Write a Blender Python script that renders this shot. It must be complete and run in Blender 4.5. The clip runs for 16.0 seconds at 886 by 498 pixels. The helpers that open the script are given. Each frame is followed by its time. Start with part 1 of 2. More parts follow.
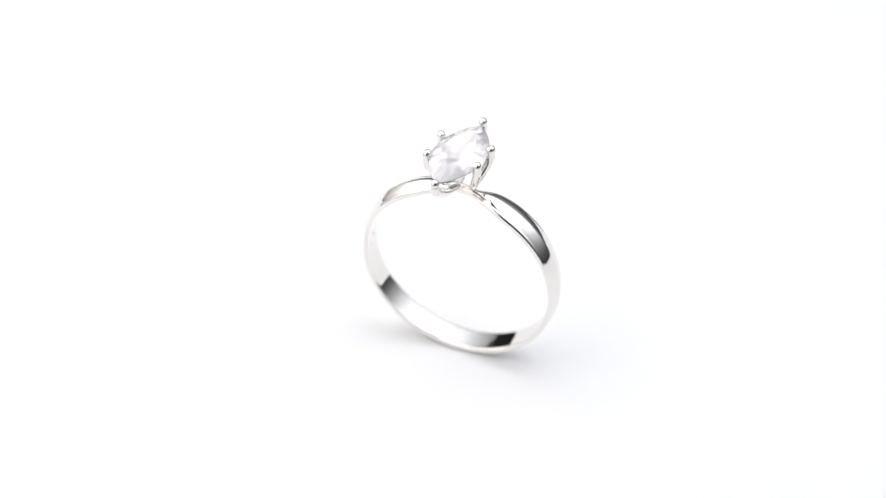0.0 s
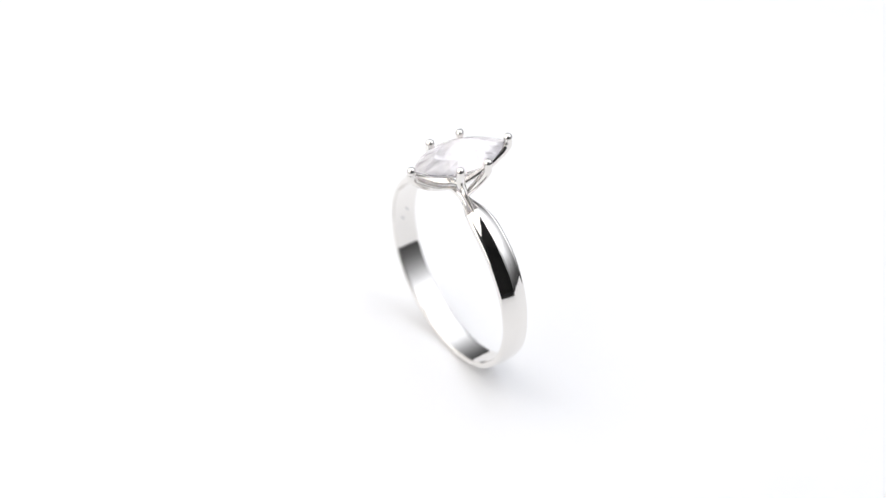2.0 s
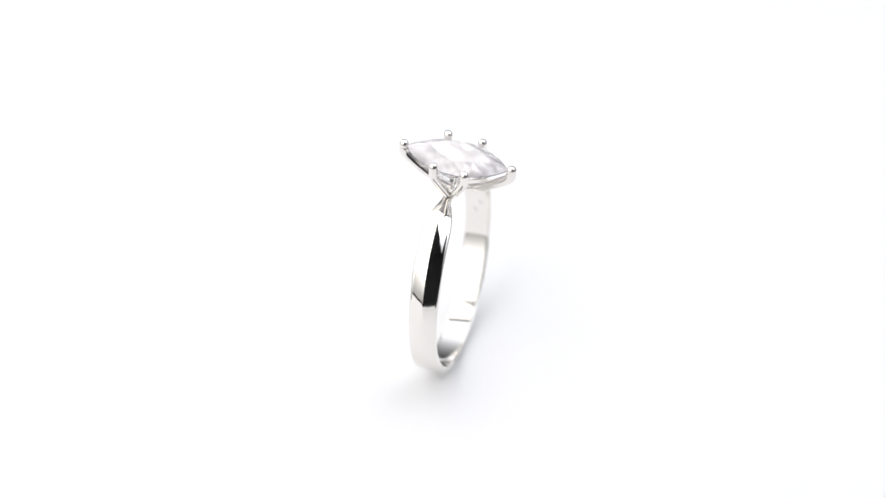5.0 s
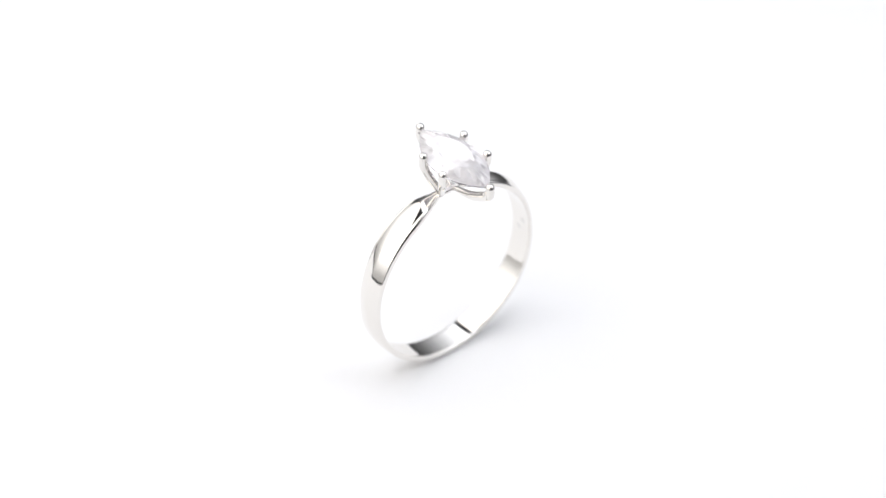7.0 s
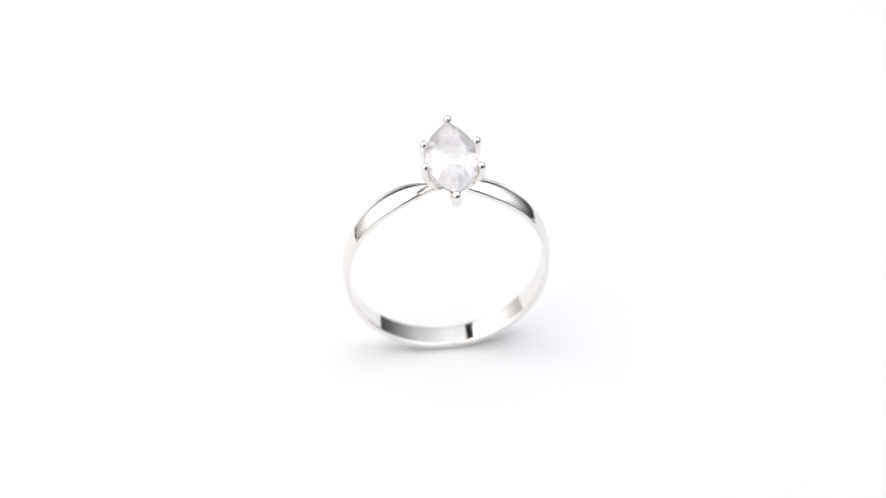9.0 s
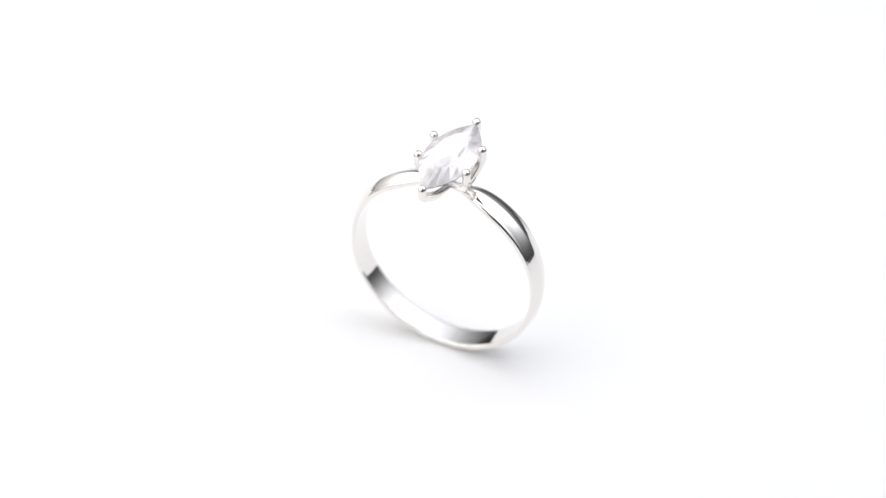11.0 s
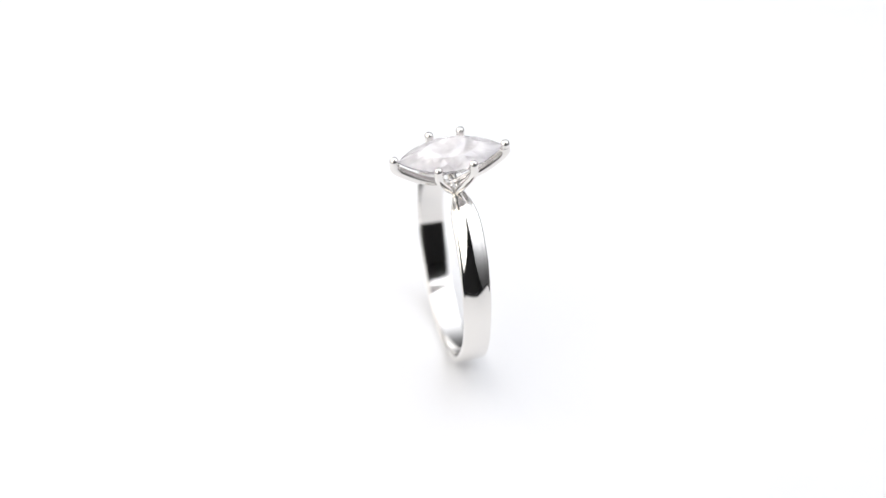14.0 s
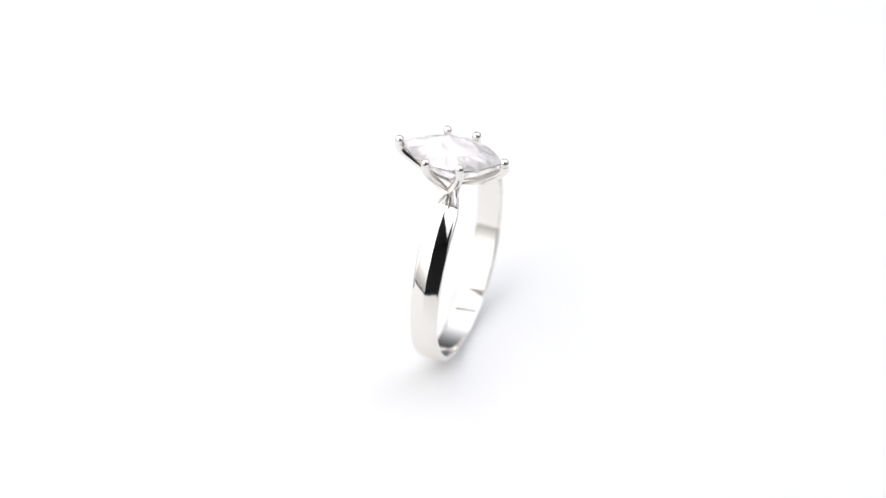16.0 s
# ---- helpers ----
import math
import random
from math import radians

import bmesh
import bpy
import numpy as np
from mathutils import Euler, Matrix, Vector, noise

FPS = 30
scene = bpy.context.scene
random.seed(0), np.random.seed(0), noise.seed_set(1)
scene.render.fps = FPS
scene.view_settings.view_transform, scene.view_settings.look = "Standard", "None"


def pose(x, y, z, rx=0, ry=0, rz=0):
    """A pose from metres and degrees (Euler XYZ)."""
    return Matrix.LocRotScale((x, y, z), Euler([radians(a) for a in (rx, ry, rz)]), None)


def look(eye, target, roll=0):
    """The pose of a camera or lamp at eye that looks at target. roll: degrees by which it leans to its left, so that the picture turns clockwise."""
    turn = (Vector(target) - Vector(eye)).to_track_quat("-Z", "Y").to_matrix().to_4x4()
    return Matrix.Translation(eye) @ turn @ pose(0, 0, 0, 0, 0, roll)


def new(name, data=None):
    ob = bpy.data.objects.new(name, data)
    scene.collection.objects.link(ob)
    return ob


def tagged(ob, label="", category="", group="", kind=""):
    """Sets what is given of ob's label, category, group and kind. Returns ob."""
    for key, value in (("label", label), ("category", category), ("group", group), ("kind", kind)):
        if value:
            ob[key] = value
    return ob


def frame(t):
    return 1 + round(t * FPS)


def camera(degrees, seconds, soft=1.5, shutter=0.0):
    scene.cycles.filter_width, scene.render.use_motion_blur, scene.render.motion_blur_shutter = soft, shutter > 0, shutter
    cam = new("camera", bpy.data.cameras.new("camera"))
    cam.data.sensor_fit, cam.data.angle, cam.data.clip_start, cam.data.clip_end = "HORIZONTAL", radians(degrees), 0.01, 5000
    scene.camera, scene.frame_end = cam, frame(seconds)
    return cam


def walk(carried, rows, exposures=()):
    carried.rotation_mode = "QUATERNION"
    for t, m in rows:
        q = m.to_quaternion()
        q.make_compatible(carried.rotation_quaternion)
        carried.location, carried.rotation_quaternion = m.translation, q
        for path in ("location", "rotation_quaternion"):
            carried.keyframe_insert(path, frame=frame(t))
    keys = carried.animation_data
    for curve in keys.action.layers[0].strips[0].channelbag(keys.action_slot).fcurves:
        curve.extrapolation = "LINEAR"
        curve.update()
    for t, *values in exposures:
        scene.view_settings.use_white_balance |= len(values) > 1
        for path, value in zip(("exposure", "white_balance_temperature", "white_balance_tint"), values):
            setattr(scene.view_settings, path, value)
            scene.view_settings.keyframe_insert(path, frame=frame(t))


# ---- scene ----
MM = 0.001
SECONDS = 16.0

# ---- camera: stands still on a tripod, close-up lens ----
ELEV, DIST = 41.34, 0.3115          # degrees above the table, metres to the axis
RING_TOP = 23.78                   # prong balls above the turntable, mm
ce, se = math.cos(radians(ELEV)), math.sin(radians(ELEV))
aim = Vector((-1.074 * MM, -9.05 * se * MM, (RING_TOP - 9.05 * ce) * MM))
eye = aim - DIST * Vector((0, ce, -se))
cam = camera(15.0, SECONDS, soft=1.5)
walk(cam, [(0.0, look(eye, aim)), (SECONDS, look(eye, aim))], exposures=[(0.0, 0.0), (SECONDS, 0.0)])
cam.data.dof.use_dof = True
cam.data.dof.focus_distance = 0.311
cam.data.dof.aperture_fstop = 17.0

# ---- light: a glowing cloth tent in a dim studio ----
world = bpy.data.worlds.new("studio_world")
scene.world = world
world.use_nodes = True
world.node_tree.nodes["Background"].inputs[0].default_value = (0.9, 0.95, 1.0, 1)
world.node_tree.nodes["Background"].inputs[1].default_value = 0.02
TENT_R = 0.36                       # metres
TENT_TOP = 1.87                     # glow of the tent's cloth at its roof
TENT_BRIGHT = (0.55, 0.00, 0.22, 1.0, 1.0, 0.6)  # the strongly glowing side: glow at its foot, heights between which it rises, reach in front, at the side, behind
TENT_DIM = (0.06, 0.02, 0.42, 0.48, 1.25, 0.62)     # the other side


# ---- materials ----
def material(name):
    m = bpy.data.materials.new(name)
    m.use_nodes = True
    t = m.node_tree
    return m, t, t.nodes["Principled BSDF"]


def node(t, kind, **values):
    n = t.nodes.new(kind)
    for key, value in values.items():
        n.inputs[key].default_value = value
    return n


def bumped(t, b, source, strength, distance):
    n = node(t, "ShaderNodeBump", Strength=strength, Distance=distance)
    t.links.new(source, n.inputs["Height"])
    t.links.new(n.outputs["Normal"], b.inputs["Normal"])


def silver(name, rough, bump, colour=(0.845, 0.825, 0.80), waves=420.0):
    """Polished white metal with faint polishing waves, smears and hairline scratches."""
    m, t, b = material(name)
    b.inputs["Metallic"].default_value = 1.0
    co = node(t, "ShaderNodeTexCoord")
    wave = node(t, "ShaderNodeTexNoise", Scale=waves, Detail=3.0, Roughness=0.5)
    smear = node(t, "ShaderNodeTexNoise", Scale=900.0, Detail=5.0, Roughness=0.6)
    for n in (wave, smear):
        t.links.new(co.outputs["Object"], n.inputs["Vector"])
    r = node(t, "ShaderNodeMapRange")
    r.inputs["From Min"].default_value, r.inputs["From Max"].default_value = 0.35, 0.7
    r.inputs["To Min"].default_value, r.inputs["To Max"].default_value = rough * 0.6, rough * 1.7
    t.links.new(smear.outputs["Fac"], r.inputs["Value"])
    t.links.new(r.outputs["Result"], b.inputs["Roughness"])
    c = node(t, "ShaderNodeMix")
    c.data_type = "RGBA"
    c.inputs[6].default_value = (*colour, 1)
    c.inputs[7].default_value = (colour[0] * 0.97, colour[1] * 0.965, colour[2] * 0.95, 1)
    t.links.new(wave.outputs["Fac"], c.inputs[0])
    t.links.new(c.outputs[2], b.inputs["Base Color"])
    bumped(t, b, wave.outputs["Fac"], bump, 0.0002)
    return m


def plain(name, colour, rough, scale=40.0, vary=0.06, bump=0.05, depth=0.0005):
    m, t, b = material(name)
    co = node(t, "ShaderNodeTexCoord")
    big = node(t, "ShaderNodeTexNoise", Scale=scale * 0.15, Detail=3.0)
    fine = node(t, "ShaderNodeTexNoise", Scale=scale * 6, Detail=6.0)
    for n in (big, fine):
        t.links.new(co.outputs["Object"], n.inputs["Vector"])
    c = node(t, "ShaderNodeMix")
    c.data_type = "RGBA"
    c.inputs[6].default_value = (*[v * (1 - vary) for v in colour], 1)
    c.inputs[7].default_value = (*[min(1, v * (1 + vary)) for v in colour], 1)
    t.links.new(big.outputs["Fac"], c.inputs[0])
    t.links.new(c.outputs[2], b.inputs["Base Color"])
    b.inputs["Roughness"].default_value = rough
    bumped(t, b, fine.outputs["Fac"], bump, depth)
    return m


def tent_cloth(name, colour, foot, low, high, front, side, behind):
    """Translucent white cloth, outside flash light painted as emission: strongest overhead, weaker at its foot."""
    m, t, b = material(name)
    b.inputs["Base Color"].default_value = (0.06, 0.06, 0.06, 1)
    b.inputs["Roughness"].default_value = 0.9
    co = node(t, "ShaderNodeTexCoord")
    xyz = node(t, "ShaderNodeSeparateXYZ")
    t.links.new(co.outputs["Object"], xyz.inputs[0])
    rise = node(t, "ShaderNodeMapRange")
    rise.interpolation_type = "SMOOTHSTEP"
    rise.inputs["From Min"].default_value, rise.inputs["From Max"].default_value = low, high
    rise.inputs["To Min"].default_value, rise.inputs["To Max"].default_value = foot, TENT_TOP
    near = node(t, "ShaderNodeMapRange")              # emission set lower in front and behind, as for a flash head at the side
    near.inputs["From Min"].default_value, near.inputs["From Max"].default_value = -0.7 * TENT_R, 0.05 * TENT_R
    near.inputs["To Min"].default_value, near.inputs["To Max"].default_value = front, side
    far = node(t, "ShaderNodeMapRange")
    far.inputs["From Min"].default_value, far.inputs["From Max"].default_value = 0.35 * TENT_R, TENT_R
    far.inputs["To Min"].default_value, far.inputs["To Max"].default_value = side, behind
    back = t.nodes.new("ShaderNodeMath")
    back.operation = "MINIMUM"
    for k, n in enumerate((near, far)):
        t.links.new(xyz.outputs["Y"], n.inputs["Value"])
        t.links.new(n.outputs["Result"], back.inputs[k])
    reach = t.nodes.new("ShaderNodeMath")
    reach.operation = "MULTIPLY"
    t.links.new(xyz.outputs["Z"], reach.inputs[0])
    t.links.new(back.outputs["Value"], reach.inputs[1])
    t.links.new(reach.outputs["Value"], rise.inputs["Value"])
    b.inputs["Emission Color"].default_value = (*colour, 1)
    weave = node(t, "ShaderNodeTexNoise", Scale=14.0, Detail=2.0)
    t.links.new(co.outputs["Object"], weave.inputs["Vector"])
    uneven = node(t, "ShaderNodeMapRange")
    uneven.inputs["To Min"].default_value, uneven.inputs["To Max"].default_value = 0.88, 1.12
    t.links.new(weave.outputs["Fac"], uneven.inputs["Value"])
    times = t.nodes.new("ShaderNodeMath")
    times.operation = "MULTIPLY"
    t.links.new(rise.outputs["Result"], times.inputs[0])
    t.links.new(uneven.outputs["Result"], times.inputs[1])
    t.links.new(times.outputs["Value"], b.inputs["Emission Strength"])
    return m


SILVER = silver("polished_silver", 0.055, 0.07)
CAST = silver("cast_silver", 0.05, 0.16, (0.83, 0.81, 0.785), 1100.0)
STAMP = silver("worn_stamped_silver", 0.35, 0.3, (0.62, 0.62, 0.62))
WHITE = plain("matt_white_acrylic", (0.846, 0.845, 0.853), 0.55, 60, 0.01, 0.02, 0.0001)
DARK = plain("dark_studio_paint", (0.34, 0.345, 0.35), 0.85, 4, 0.15)
TABLE = plain("black_table_cloth", (0.018, 0.018, 0.02), 0.9, 30, 0.2, 0.3)
BLACK = plain("black_nylon", (0.02, 0.02, 0.02), 0.7, 30, 0.2, 0.3)
# bright and dim copies of one cloth, their light put into the emission
BRIGHT_CLOTH = tent_cloth("bright_glow_tent_cloth", (1.0, 0.982, 0.968), *TENT_BRIGHT)
DIM_CLOTH = tent_cloth("dim_glow_tent_cloth", (0.955, 0.98, 1.04), *TENT_DIM)


def zirconia(name, clear):
    """Colourless stone; clear: the share not replaced by diffuse white, which paints the stone brighter."""
    m, t, b = material(name)
    b.inputs["Base Color"].default_value = (1.0, 0.968, 0.985, 1)
    b.inputs["Roughness"].default_value = 0.0
    b.inputs["IOR"].default_value = 1.75
    b.inputs["Transmission Weight"].default_value = clear
    # uneven white haze put into the stone to lift its dark reflections
    if clear < 1:
        co = node(t, "ShaderNodeTexCoord")
        whitening = node(t, "ShaderNodeTexNoise", Scale=700.0, Detail=4.0)
        t.links.new(co.outputs["Object"], whitening.inputs["Vector"])
        r = node(t, "ShaderNodeMapRange")
        r.inputs["From Min"].default_value, r.inputs["From Max"].default_value = 0.3, 0.7
        r.inputs["To Min"].default_value, r.inputs["To Max"].default_value = clear - 0.08, clear + 0.08
        t.links.new(whitening.outputs["Fac"], r.inputs["Value"])
        t.links.new(r.outputs["Result"], b.inputs["Transmission Weight"])
    return m


GEM = zirconia("clear_zirconia", 1.0)
GEM_CROWN = zirconia("whitened_zirconia", 0.58)


# ---- mesh helpers ----
def part(name, bm, mat, parent=None, label="", smooth=None):
    bmesh.ops.recalc_face_normals(bm, faces=bm.faces[:])
    data = bpy.data.meshes.new(name)
    if smooth is not None:
        for f in bm.faces:
            f.smooth = True
        for e in bm.edges:
            if len(e.link_faces) == 2 and e.calc_face_angle(0) > radians(smooth):
                e.smooth = False
    bm.to_mesh(data)
    bm.free()
    data.materials.append(mat)
    ob = new(name, data)
    if parent:
        ob.parent = parent
    if label:
        ob["label"] = label
    return ob


def box(lo, hi, bevel=0.0):
    bm = bmesh.new()
    bmesh.ops.create_cube(bm, size=1.0)
    for v in bm.verts:
        v.co = Vector([lo[i] + (v.co[i] + 0.5) * (hi[i] - lo[i]) for i in range(3)])
    if bevel:
        bmesh.ops.bevel(bm, geom=bm.edges[:], offset=bevel, segments=3, profile=0.5, affect="EDGES")
    return bm


def lathe(profile, steps=96):
    """A turned solid from (radius, height) pairs, from axis to axis."""
    bm = bmesh.new()
    rings = []
    for r, z in profile:
        if r == 0:
            rings.append([bm.verts.new((0, 0, z))])
        else:
            rings.append([bm.verts.new((r * math.cos(2 * math.pi * k / steps), r * math.sin(2 * math.pi * k / steps), z)) for k in range(steps)])
    for a, b in zip(rings, rings[1:]):
        for k in range(steps):
            j = (k + 1) % steps
            if len(a) == 1:
                bm.faces.new((a[0], b[k], b[j]))
            elif len(b) == 1:
                bm.faces.new((a[k], a[j], b[0]))
            else:
                bm.faces.new((a[k], a[j], b[j], b[k]))
    return bm


def curve_at(keys, x):
    """A smooth curve through (x, value) keys, which never overshoots them."""
    n = len(keys)
    if x <= keys[0][0]:
        return keys[0][1]
    if x >= keys[-1][0]:
        return keys[-1][1]
    step = [(keys[i + 1][1] - keys[i][1]) / (keys[i + 1][0] - keys[i][0]) for i in range(n - 1)]
    slope = [0.0] + [0.0 if step[i - 1] * step[i] <= 0 else 2 * step[i - 1] * step[i] / (step[i - 1] + step[i]) for i in range(1, n - 1)] + [0.0]
    i = max(k for k in range(n - 1) if keys[k][0] <= x)
    h = keys[i + 1][0] - keys[i][0]
    u = (x - keys[i][0]) / h
    return (keys[i][1] * (1 + 2 * u) * (1 - u) ** 2 + slope[i] * h * u * (1 - u) ** 2
            + keys[i + 1][1] * u * u * (3 - 2 * u) + slope[i + 1] * h * u * u * (u - 1))


def tube(points, radii, flat=1.0, sides=12, cap=True):
    """A tapering round bar along points (mm), closed with a dome at its end."""
    bm = bmesh.new()
    pts = [Vector(p) for p in points]
    rings = []
    side = None
    for i, p in enumerate(pts):
        way = (pts[min(i + 1, len(pts) - 1)] - pts[max(i - 1, 0)]).normalized()
        if side is None:
            side = way.cross(Vector((0, 0, 1)))
            side = side.normalized() if side.length > 1e-4 else Vector((1, 0, 0))
        side = (side - way * side.dot(way)).normalized()
        other = way.cross(side)
        ring = []
        for k in range(sides):
            a = 2 * math.pi * k / sides
            ring.append(bm.verts.new((p + radii[i] * (math.cos(a) * side * flat + math.sin(a) * other)) * MM))
        rings.append(ring)
    for a, b in zip(rings, rings[1:]):
        for k in range(sides):
            j = (k + 1) % sides
            bm.faces.new((a[k], a[j], b[j], b[k]))
    if cap:
        bm.faces.new(rings[0][::-1])
        bm.faces.new(rings[-1])
    return bm


# ---- the studio ----
def studio():
    z0 = -0.78
    w, h, t = 1.6, 1.9, 0.1
    for name, lo, hi in (("floor", (-w - t, -w - t, z0 - t), (w + t, w + t, z0)),
                         ("ceiling", (-w - t, -w - t, h), (w + t, w + t, h + t)),
                         ("wall_north", (-w, w, z0), (w, w + t, h)),
                         ("wall_south", (-w, -w - t, z0), (w, -w, h)),
                         ("wall_west", (-w - t, -w - t, z0), (-w, w + t, h)),
                         ("wall_east", (w, -w - t, z0), (w + t, w + t, h))):
        tagged(part(name, box(lo, hi), DARK), "matt grey studio " + name.split("_")[0], name.split("_")[0], kind="structure")


def table():
    root = tagged(new("studio_table"), "low black table under the white turntable", "table")
    root.location = (0, 0, -0.78)
    part("tabletop", box((-0.5, -0.45, 0.725), (0.5, 0.45, 0.755), 0.004), TABLE, root)
    for x in (-0.45, 0.45):
        for y in (-0.4, 0.4):
            part("leg", box((x - 0.02, y - 0.02, 0), (x + 0.02, y + 0.02, 0.725), 0.003), BLACK, root)


def turntable():
    root = tagged(new("turntable"), "matt white round display turntable in a studio", "turntable")
    root.location = (0, 0, -0.025)
    part("base", lathe([(0, 0), (0.085, 0), (0.088, 0.003), (0.088, 0.010), (0.085, 0.0125), (0, 0.0125)]), WHITE, root, "", 40)
    r = TURN_R
    part("platter", lathe([(0, 0.0127), (r - 0.002, 0.0127), (r, 0.0145), (r, 0.0232), (r - 0.0006, 0.0245), (r - 0.002, 0.025), (0, 0.025)], 160), WHITE, root, "", 40)
    return root


def light_tent():
    """A domed cloth tent round the turntable, open to the front for the camera."""
    root = tagged(new("light_tent"), "white cloth light tent round the turntable, open in front", "light tent")
    root.location = (0, 0, -0.025)
    profile = [(TENT_R, 0.0), (TENT_R, 0.06), (TENT_R, 0.12), (TENT_R, 0.18)]
    for k in range(1, 9):
        a = math.pi / 2 * k / 9
        profile.append((0.12 + (TENT_R - 0.12) * math.cos(a), 0.18 + 0.26 * math.sin(a)))
    profile += [(0.12, 0.44), (0.06, 0.445), (0.012, 0.446)]
    for name, (a0, a1), (f0, f1), mat, label in (("bright_panel", TENT_LEFT, (0, -FLAP_LEFT), BRIGHT_CLOTH, "brightly glowing cloth panel"),
                                                 ("dim_panel", TENT_RIGHT, (FLAP_RIGHT, 0), DIM_CLOTH, "cloth panel with weaker glow at its foot")):
        bm = bmesh.new()
        steps = 40
        rings = []
        for r, z in profile:
            low = max(0.0, 1 - z / 0.24)
            b0, b1 = a0 + f0 * low, a1 + f1 * low
            turn = [radians(b0 + (b1 - b0) * k / steps) for k in range(steps + 1)]
            rings.append([bm.verts.new((r * math.sin(u), -r * math.cos(u), z)) for u in turn])
        for i in range(len(rings) - 1):
            for k in range(steps):
                bm.faces.new((rings[i][k], rings[i][k + 1], rings[i + 1][k + 1], rings[i + 1][k]))
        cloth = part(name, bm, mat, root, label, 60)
        thick = cloth.modifiers.new("thickness", "SOLIDIFY")
        thick.thickness = 0.002


TURN_R = 0.10
TENT_RIGHT, TENT_LEFT = (39, 201), (207.5, 342)     # degrees round from the camera side, above the flaps
FLAP_RIGHT, FLAP_LEFT = 13, 8                      # degrees by which the front flaps are pulled aside at their foot
studio()
table()
platter = turntable()
light_tent()

# ---- the ring, in mm: hole along y, stone at the top ----
R_IN = 9.30
CENTRE = 9.976    # ring centre above its lowest point
HALF_W = [(0, 1.24), (80, 1.27), (110, 1.37), (130, 1.41), (148, 1.38), (154, 1.30), (160, 1.12), (163.5, 0.95), (167, 0.75), (170.5, 0.52), (175, 0.38), (180, 0.34)]
OUT_R = [(0, 9.976), (70, 9.98), (105, 10.08), (135, 10.26), (156, 10.25), (161, 10.22), (165, 10.13), (169, 10.03), (174, 9.94), (180, 9.86)]
RIDGE = [(0, 0.11), (65, 0.14), (95, 0.33), (150, 0.36), (162, 0.32), (168, 0.27), (174, 0.16), (180, 0.10)]
BEVEL = [(0, 0.08), (80, 0.09), (115, 0.22), (150, 0.30), (162, 0.24), (170, 0.12), (180, 0.08)]


def band():
    bm = bmesh.new()
    steps = 300
    rings = []
    for k in range(steps):
        phi = 360.0 * k / steps                      # from the lowest point
        q = phi if phi <= 180 else 360 - phi
        w, ro, c, e = curve_at(HALF_W, q), curve_at(OUT_R, q), curve_at(RIDGE, q), curve_at(BEVEL, q)
        top = ro - c                                  # where the bevel meets the outer face
        half = [(0.0, R_IN), (w - 0.24, R_IN), (w - 0.13, R_IN + 0.002), (w - 0.05, R_IN + 0.02), (w - 0.01, R_IN + 0.05), (w, R_IN + 0.09), (w, top - e * 0.8 - 0.03)]
        for d in (90, 70, 50, 30, 12, 0):             # rounded shoulder edge
            half.append((w - e * (1 - math.sin(radians(d))), top - e * 0.8 * (1 - math.cos(radians(d)))))
        m = w - e
        for u in (0.93, 0.8, 0.6, 0.4, 0.2, 0.05):          # two gently domed faces that meet in a ridge
            half.append((u * m, top + c * (0.45 * (1 - u) + 0.55 * (1 - u * u))))
        half.append((0.0, ro - 0.015 * c))
        section = half + [(-y, r) for y, r in half[-2:0:-1]]
        a = radians(phi)
        rings.append([bm.verts.new((math.sin(a) * r * MM, y * MM, (CENTRE - math.cos(a) * r) * MM)) for y, r in section])
    for k in range(steps):
        a, b = rings[k], rings[(k + 1) % steps]
        for i in range(len(a)):
            j = (i + 1) % len(a)
            bm.faces.new((a[i], a[j], b[j], b[i]))
    return bm


def marquise(y, a=4.95, b=2.5):
    r = (a * a + b * b) / (2 * b)
    return b - r + math.sqrt(max(r * r - y * y, 0))


def stone():
    """A marquise brilliant: table, star, kite and girdle facets above, halves and mains below."""
    bm = bmesh.new()
    a, n = 4.95, 16                                   # n main facets round the stone
    m = 2 * n

    def rim(u):                                       # u counts from one tip right round, 0..m
        u %= m
        s = u / n if u <= n else (m - u) / n
        y = -a * (0.65 * math.cos(math.pi * s) + 0.35 * (1 - 2 * s))
        x = marquise(y)
        return Vector((x if u <= n else -x, y, 0))

    def ring(us, scale, z, lift=0.0):
        return [bm.verts.new((rim(u) * scale + Vector((0, 0, z + lift * random.uniform(-1, 1)))) * MM) for u in us]
    top = ring(range(0, m, 2), 0.56, 0.80)
    mid = ring(range(1, m, 2), 0.79, 0.50, 0.05)
    gu = ring(range(m), 1.0, 0.06)
    gl = ring(range(m), 1.0, -0.06)
    low = ring(range(1, m, 2), 0.76, -0.85, 0.09)
    deep = ring(range(0, m, 2), 0.43, -1.62, 0.09)
    keel = bm.verts.new((0, 0, -2.45 * MM))
    bm.faces.new(top)
    for i in range(n):
        j = (i + 1) % n
        g0, g1, g2 = 2 * i, 2 * i + 1, (2 * i + 2) % m
        bm.faces.new((top[i], mid[i], top[j]))
        for tri in ((top[j], mid[i], gu[g2]), (top[j], gu[g2], mid[j]), (mid[i], gu[g0], gu[g1]), (mid[i], gu[g1], gu[g2]),
                    (low[i], gl[g1], gl[g0]), (low[i], gl[g2], gl[g1]), (low[i], low[j], gl[g2]), (low[i], deep[j], low[j]),
                    (deep[i], deep[j], low[i]), (deep[i], keel, deep[j])):
            bm.faces.new(tri)
    for i in range(m):
        j = (i + 1) % m
        bm.faces.new((gu[i], gl[i], gl[j], gu[j]))
    return bm


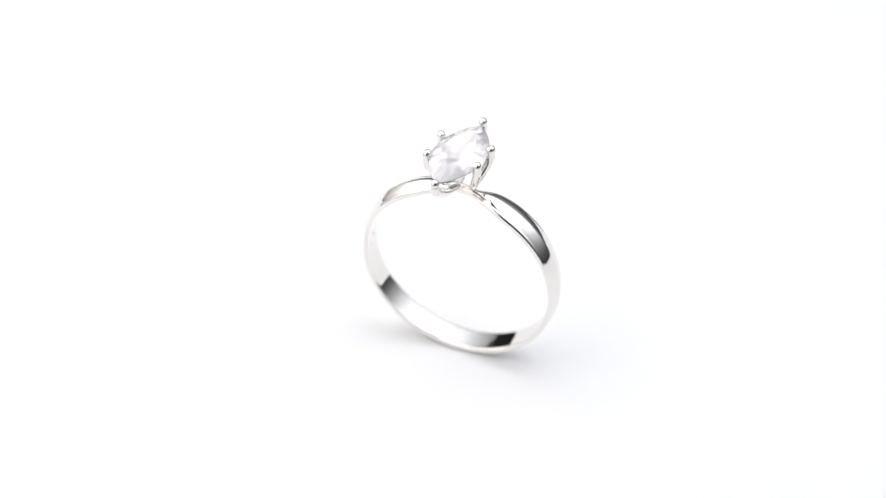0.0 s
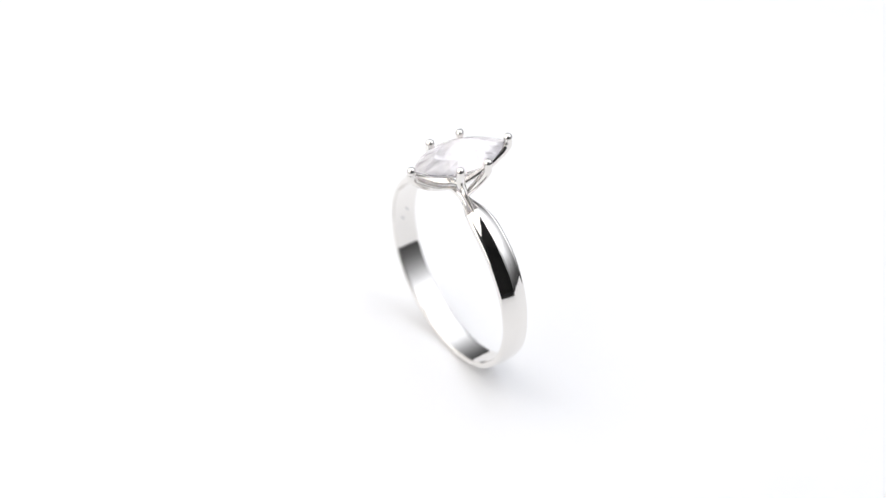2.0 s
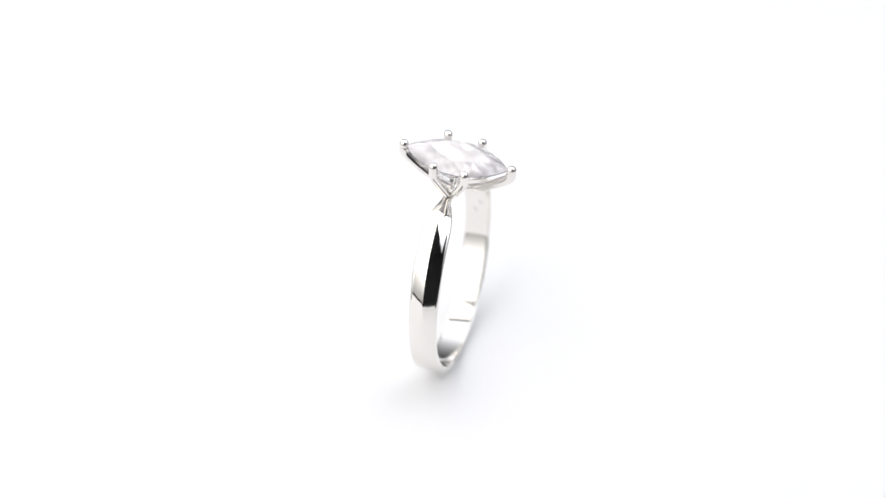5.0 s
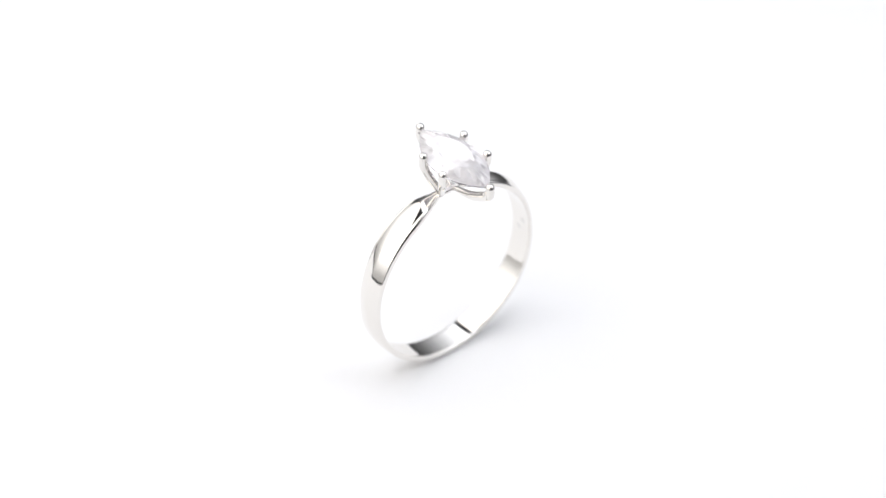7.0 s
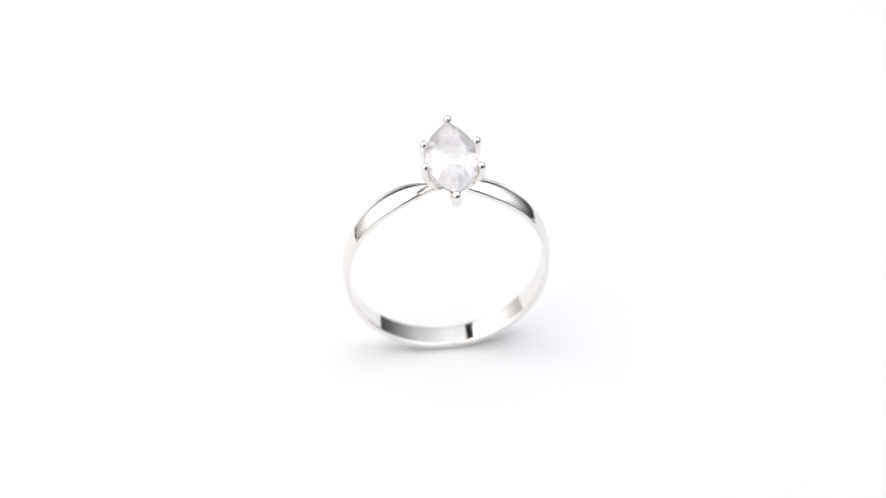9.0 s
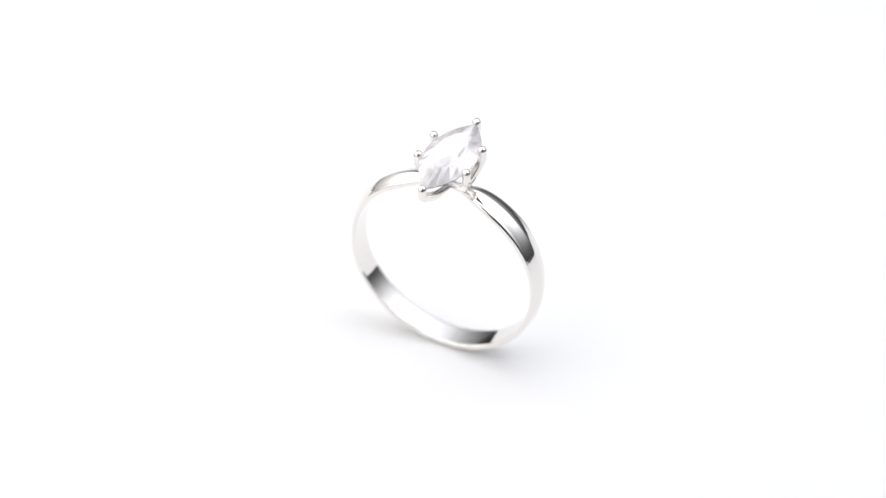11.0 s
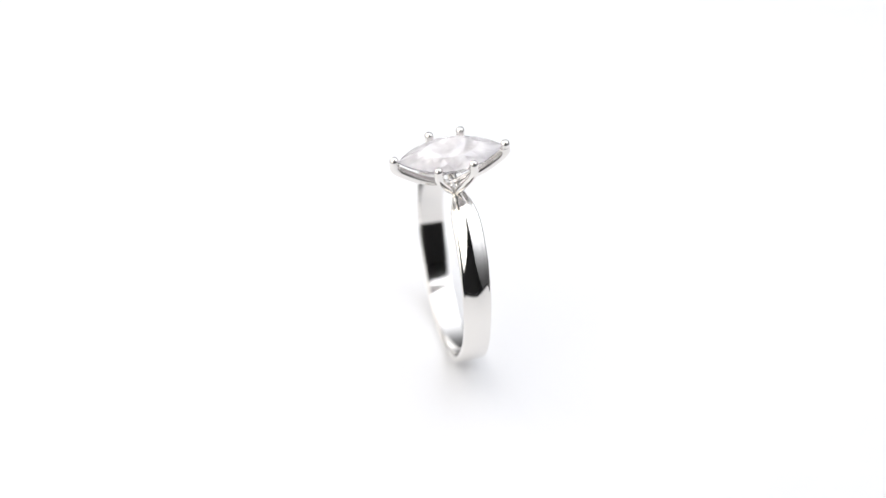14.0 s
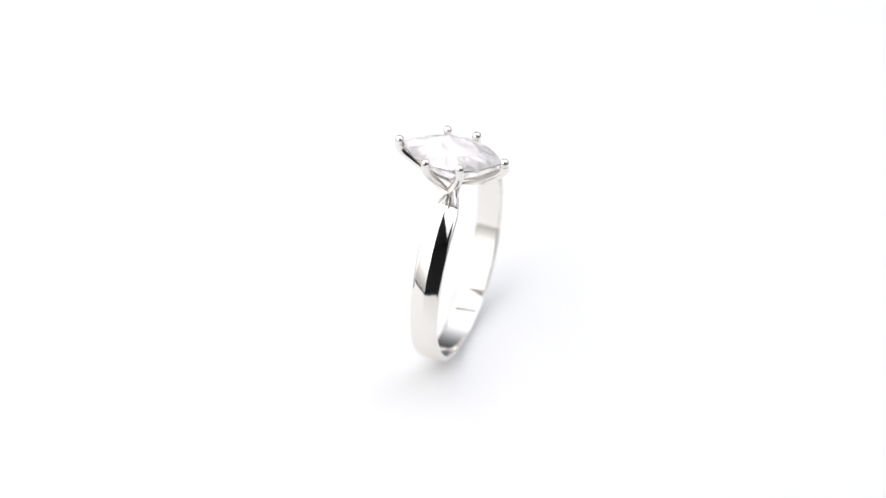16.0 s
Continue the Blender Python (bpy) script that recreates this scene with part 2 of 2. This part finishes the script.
BASE = -4.10                         # where the prongs meet, below the prong balls
PRONGS = [(-0.03, -5.31, -0.27), (0.04, 5.19, -0.33), (2.58, -1.63, -0.16), (2.47, 1.70, -0.05), (-2.50, 1.47, -0.03), (-2.56, -1.49, -0.12)]   # claw ends, mm


def prong(x, y, drop):
    """A claw: those at the stone's tips spring from the middle, the others in pairs from the shoulders."""
    tip = abs(y) > 4
    foot = Vector((0, math.copysign(0.10, y), 0)) if tip else Vector((math.copysign(1.50, x), math.copysign(0.12, y), 0))
    end = Vector((x, y, 0))
    path, radii = [], []
    ball = 0.46                                       # rounded claw end
    if tip:
        keys = [(0.0, BASE), (0.08, BASE + 0.26), (0.5, -3.05), (0.85, -1.84), (0.975, -1.22), (0.997, -0.78), (1.0, drop - 0.22)]
    else:
        keys = [(0.0, BASE - 0.05), (0.05, BASE + 0.35), (0.36, -2.95), (0.80, -1.75), (0.97, -1.08), (0.995, -0.72), (1.0, drop - 0.22)]
    for i in range(len(keys) - 1):
        for s in range(4):
            u = s / 4
            d0, z0 = keys[max(i - 1, 0)]
            d1, z1 = keys[i]
            d2, z2 = keys[i + 1]
            d3, z3 = keys[min(i + 2, len(keys) - 1)]
            f = lambda p0, p1, p2, p3: 0.5 * (2 * p1 + (p2 - p0) * u + (2 * p0 - 5 * p1 + 4 * p2 - p3) * u * u + (3 * p1 - p0 - 3 * p2 + p3) * u ** 3)
            path.append(foot.lerp(end, f(d0, d1, d2, d3)) + Vector((0, 0, f(z0, z1, z2, z3))))
    n = len(path)
    radii = [curve_at([(0, 0.24), (0.12, 0.27), (0.4, 0.48 if tip else 0.42), (0.75, 0.50 if tip else 0.44), (1, 0.44)], k / n) for k in range(n)]
    for k in range(4, 11):                            # rounded head
        a = math.pi * k / 11
        path.append(end + Vector((0, 0, drop - ball * math.cos(a))))
        radii.append(ball * math.sin(a))
    return tube(path, radii, 0.92, 16)


def engagement_ring():
    root = tagged(new("engagement_ring"), "polished silver engagement ring with a marquise stone, standing upright", "ring")
    part("band", band(), SILVER, root, "polished silver band with pinched tapering shoulders", 35)
    for phi, y in ((94.0, -0.3), (88.0, 0.2)):        # worn stamp inside the band, not legible
        a = radians(phi)
        mark = part("stamp_mark", box((-0.30 * MM, -0.10 * MM, -0.004 * MM), (0.30 * MM, 0.10 * MM, 0.012 * MM), 0.003 * MM), STAMP, root, "faint grey stamped mark")
        mark.matrix_basis = Matrix.Translation((math.sin(a) * (R_IN - 0.004) * MM, y * MM, (CENTRE - math.cos(a) * (R_IN - 0.004)) * MM)) @ pose(0, 0, 0, 0, -phi, 0) @ pose(0, 0, 0, 0, 0, 35)
    head = SEAT.inverted() @ HEAD                     # the head is soldered on slightly askew
    g = part("gemstone", stone(), GEM, root, "colourless faceted marquise-cut stone")
    g.data.materials.append(GEM_CROWN)
    for f in g.data.polygons:
        f.material_index = 1 if f.center.z > 0.07 * MM else 0
    g.matrix_basis = head @ Matrix.Translation((0, 0, -0.45 * MM))
    for x, y, drop in PRONGS:
        part("prong", prong(x, y, drop), CAST, root, "", 50).matrix_basis = head
    bar = [(-1.6 + 3.2 * k / 8, 0, BASE + 0.08 - 0.10 * (k - 4) ** 2 / 16) for k in range(9)]
    part("bridge", tube(bar, [0.16, 0.25, 0.29, 0.31, 0.32, 0.31, 0.29, 0.25, 0.16], 1.0, 14), CAST, root, "", 50).matrix_basis = head
    return root


# how the ring stands on the turntable, and its head above the turntable's axis
SEAT = pose(-0.776 * MM, -0.04 * MM, 0, -0.6, 0, 1.3)
HEAD = pose(-0.293 * MM, -0.356 * MM, (RING_TOP - 0.08) * MM, 2.68, 0.5, -0.7)
ring = engagement_ring()

# ---- motion: the turntable turns clockwise, seen from above ----
RATE, FRONT = -16.679, 9.344        # degrees a second; seconds at which the hole faces the camera


def motions():
    times = [0.5 * k for k in range(33)]
    walk(ring, [(t, pose(0, 0, 0, 0, 0, RATE * (t - FRONT)) @ SEAT) for t in times])
    walk(platter, [(t, pose(0, 0, -0.025, 0, 0, RATE * (t - FRONT))) for t in times])


motions()
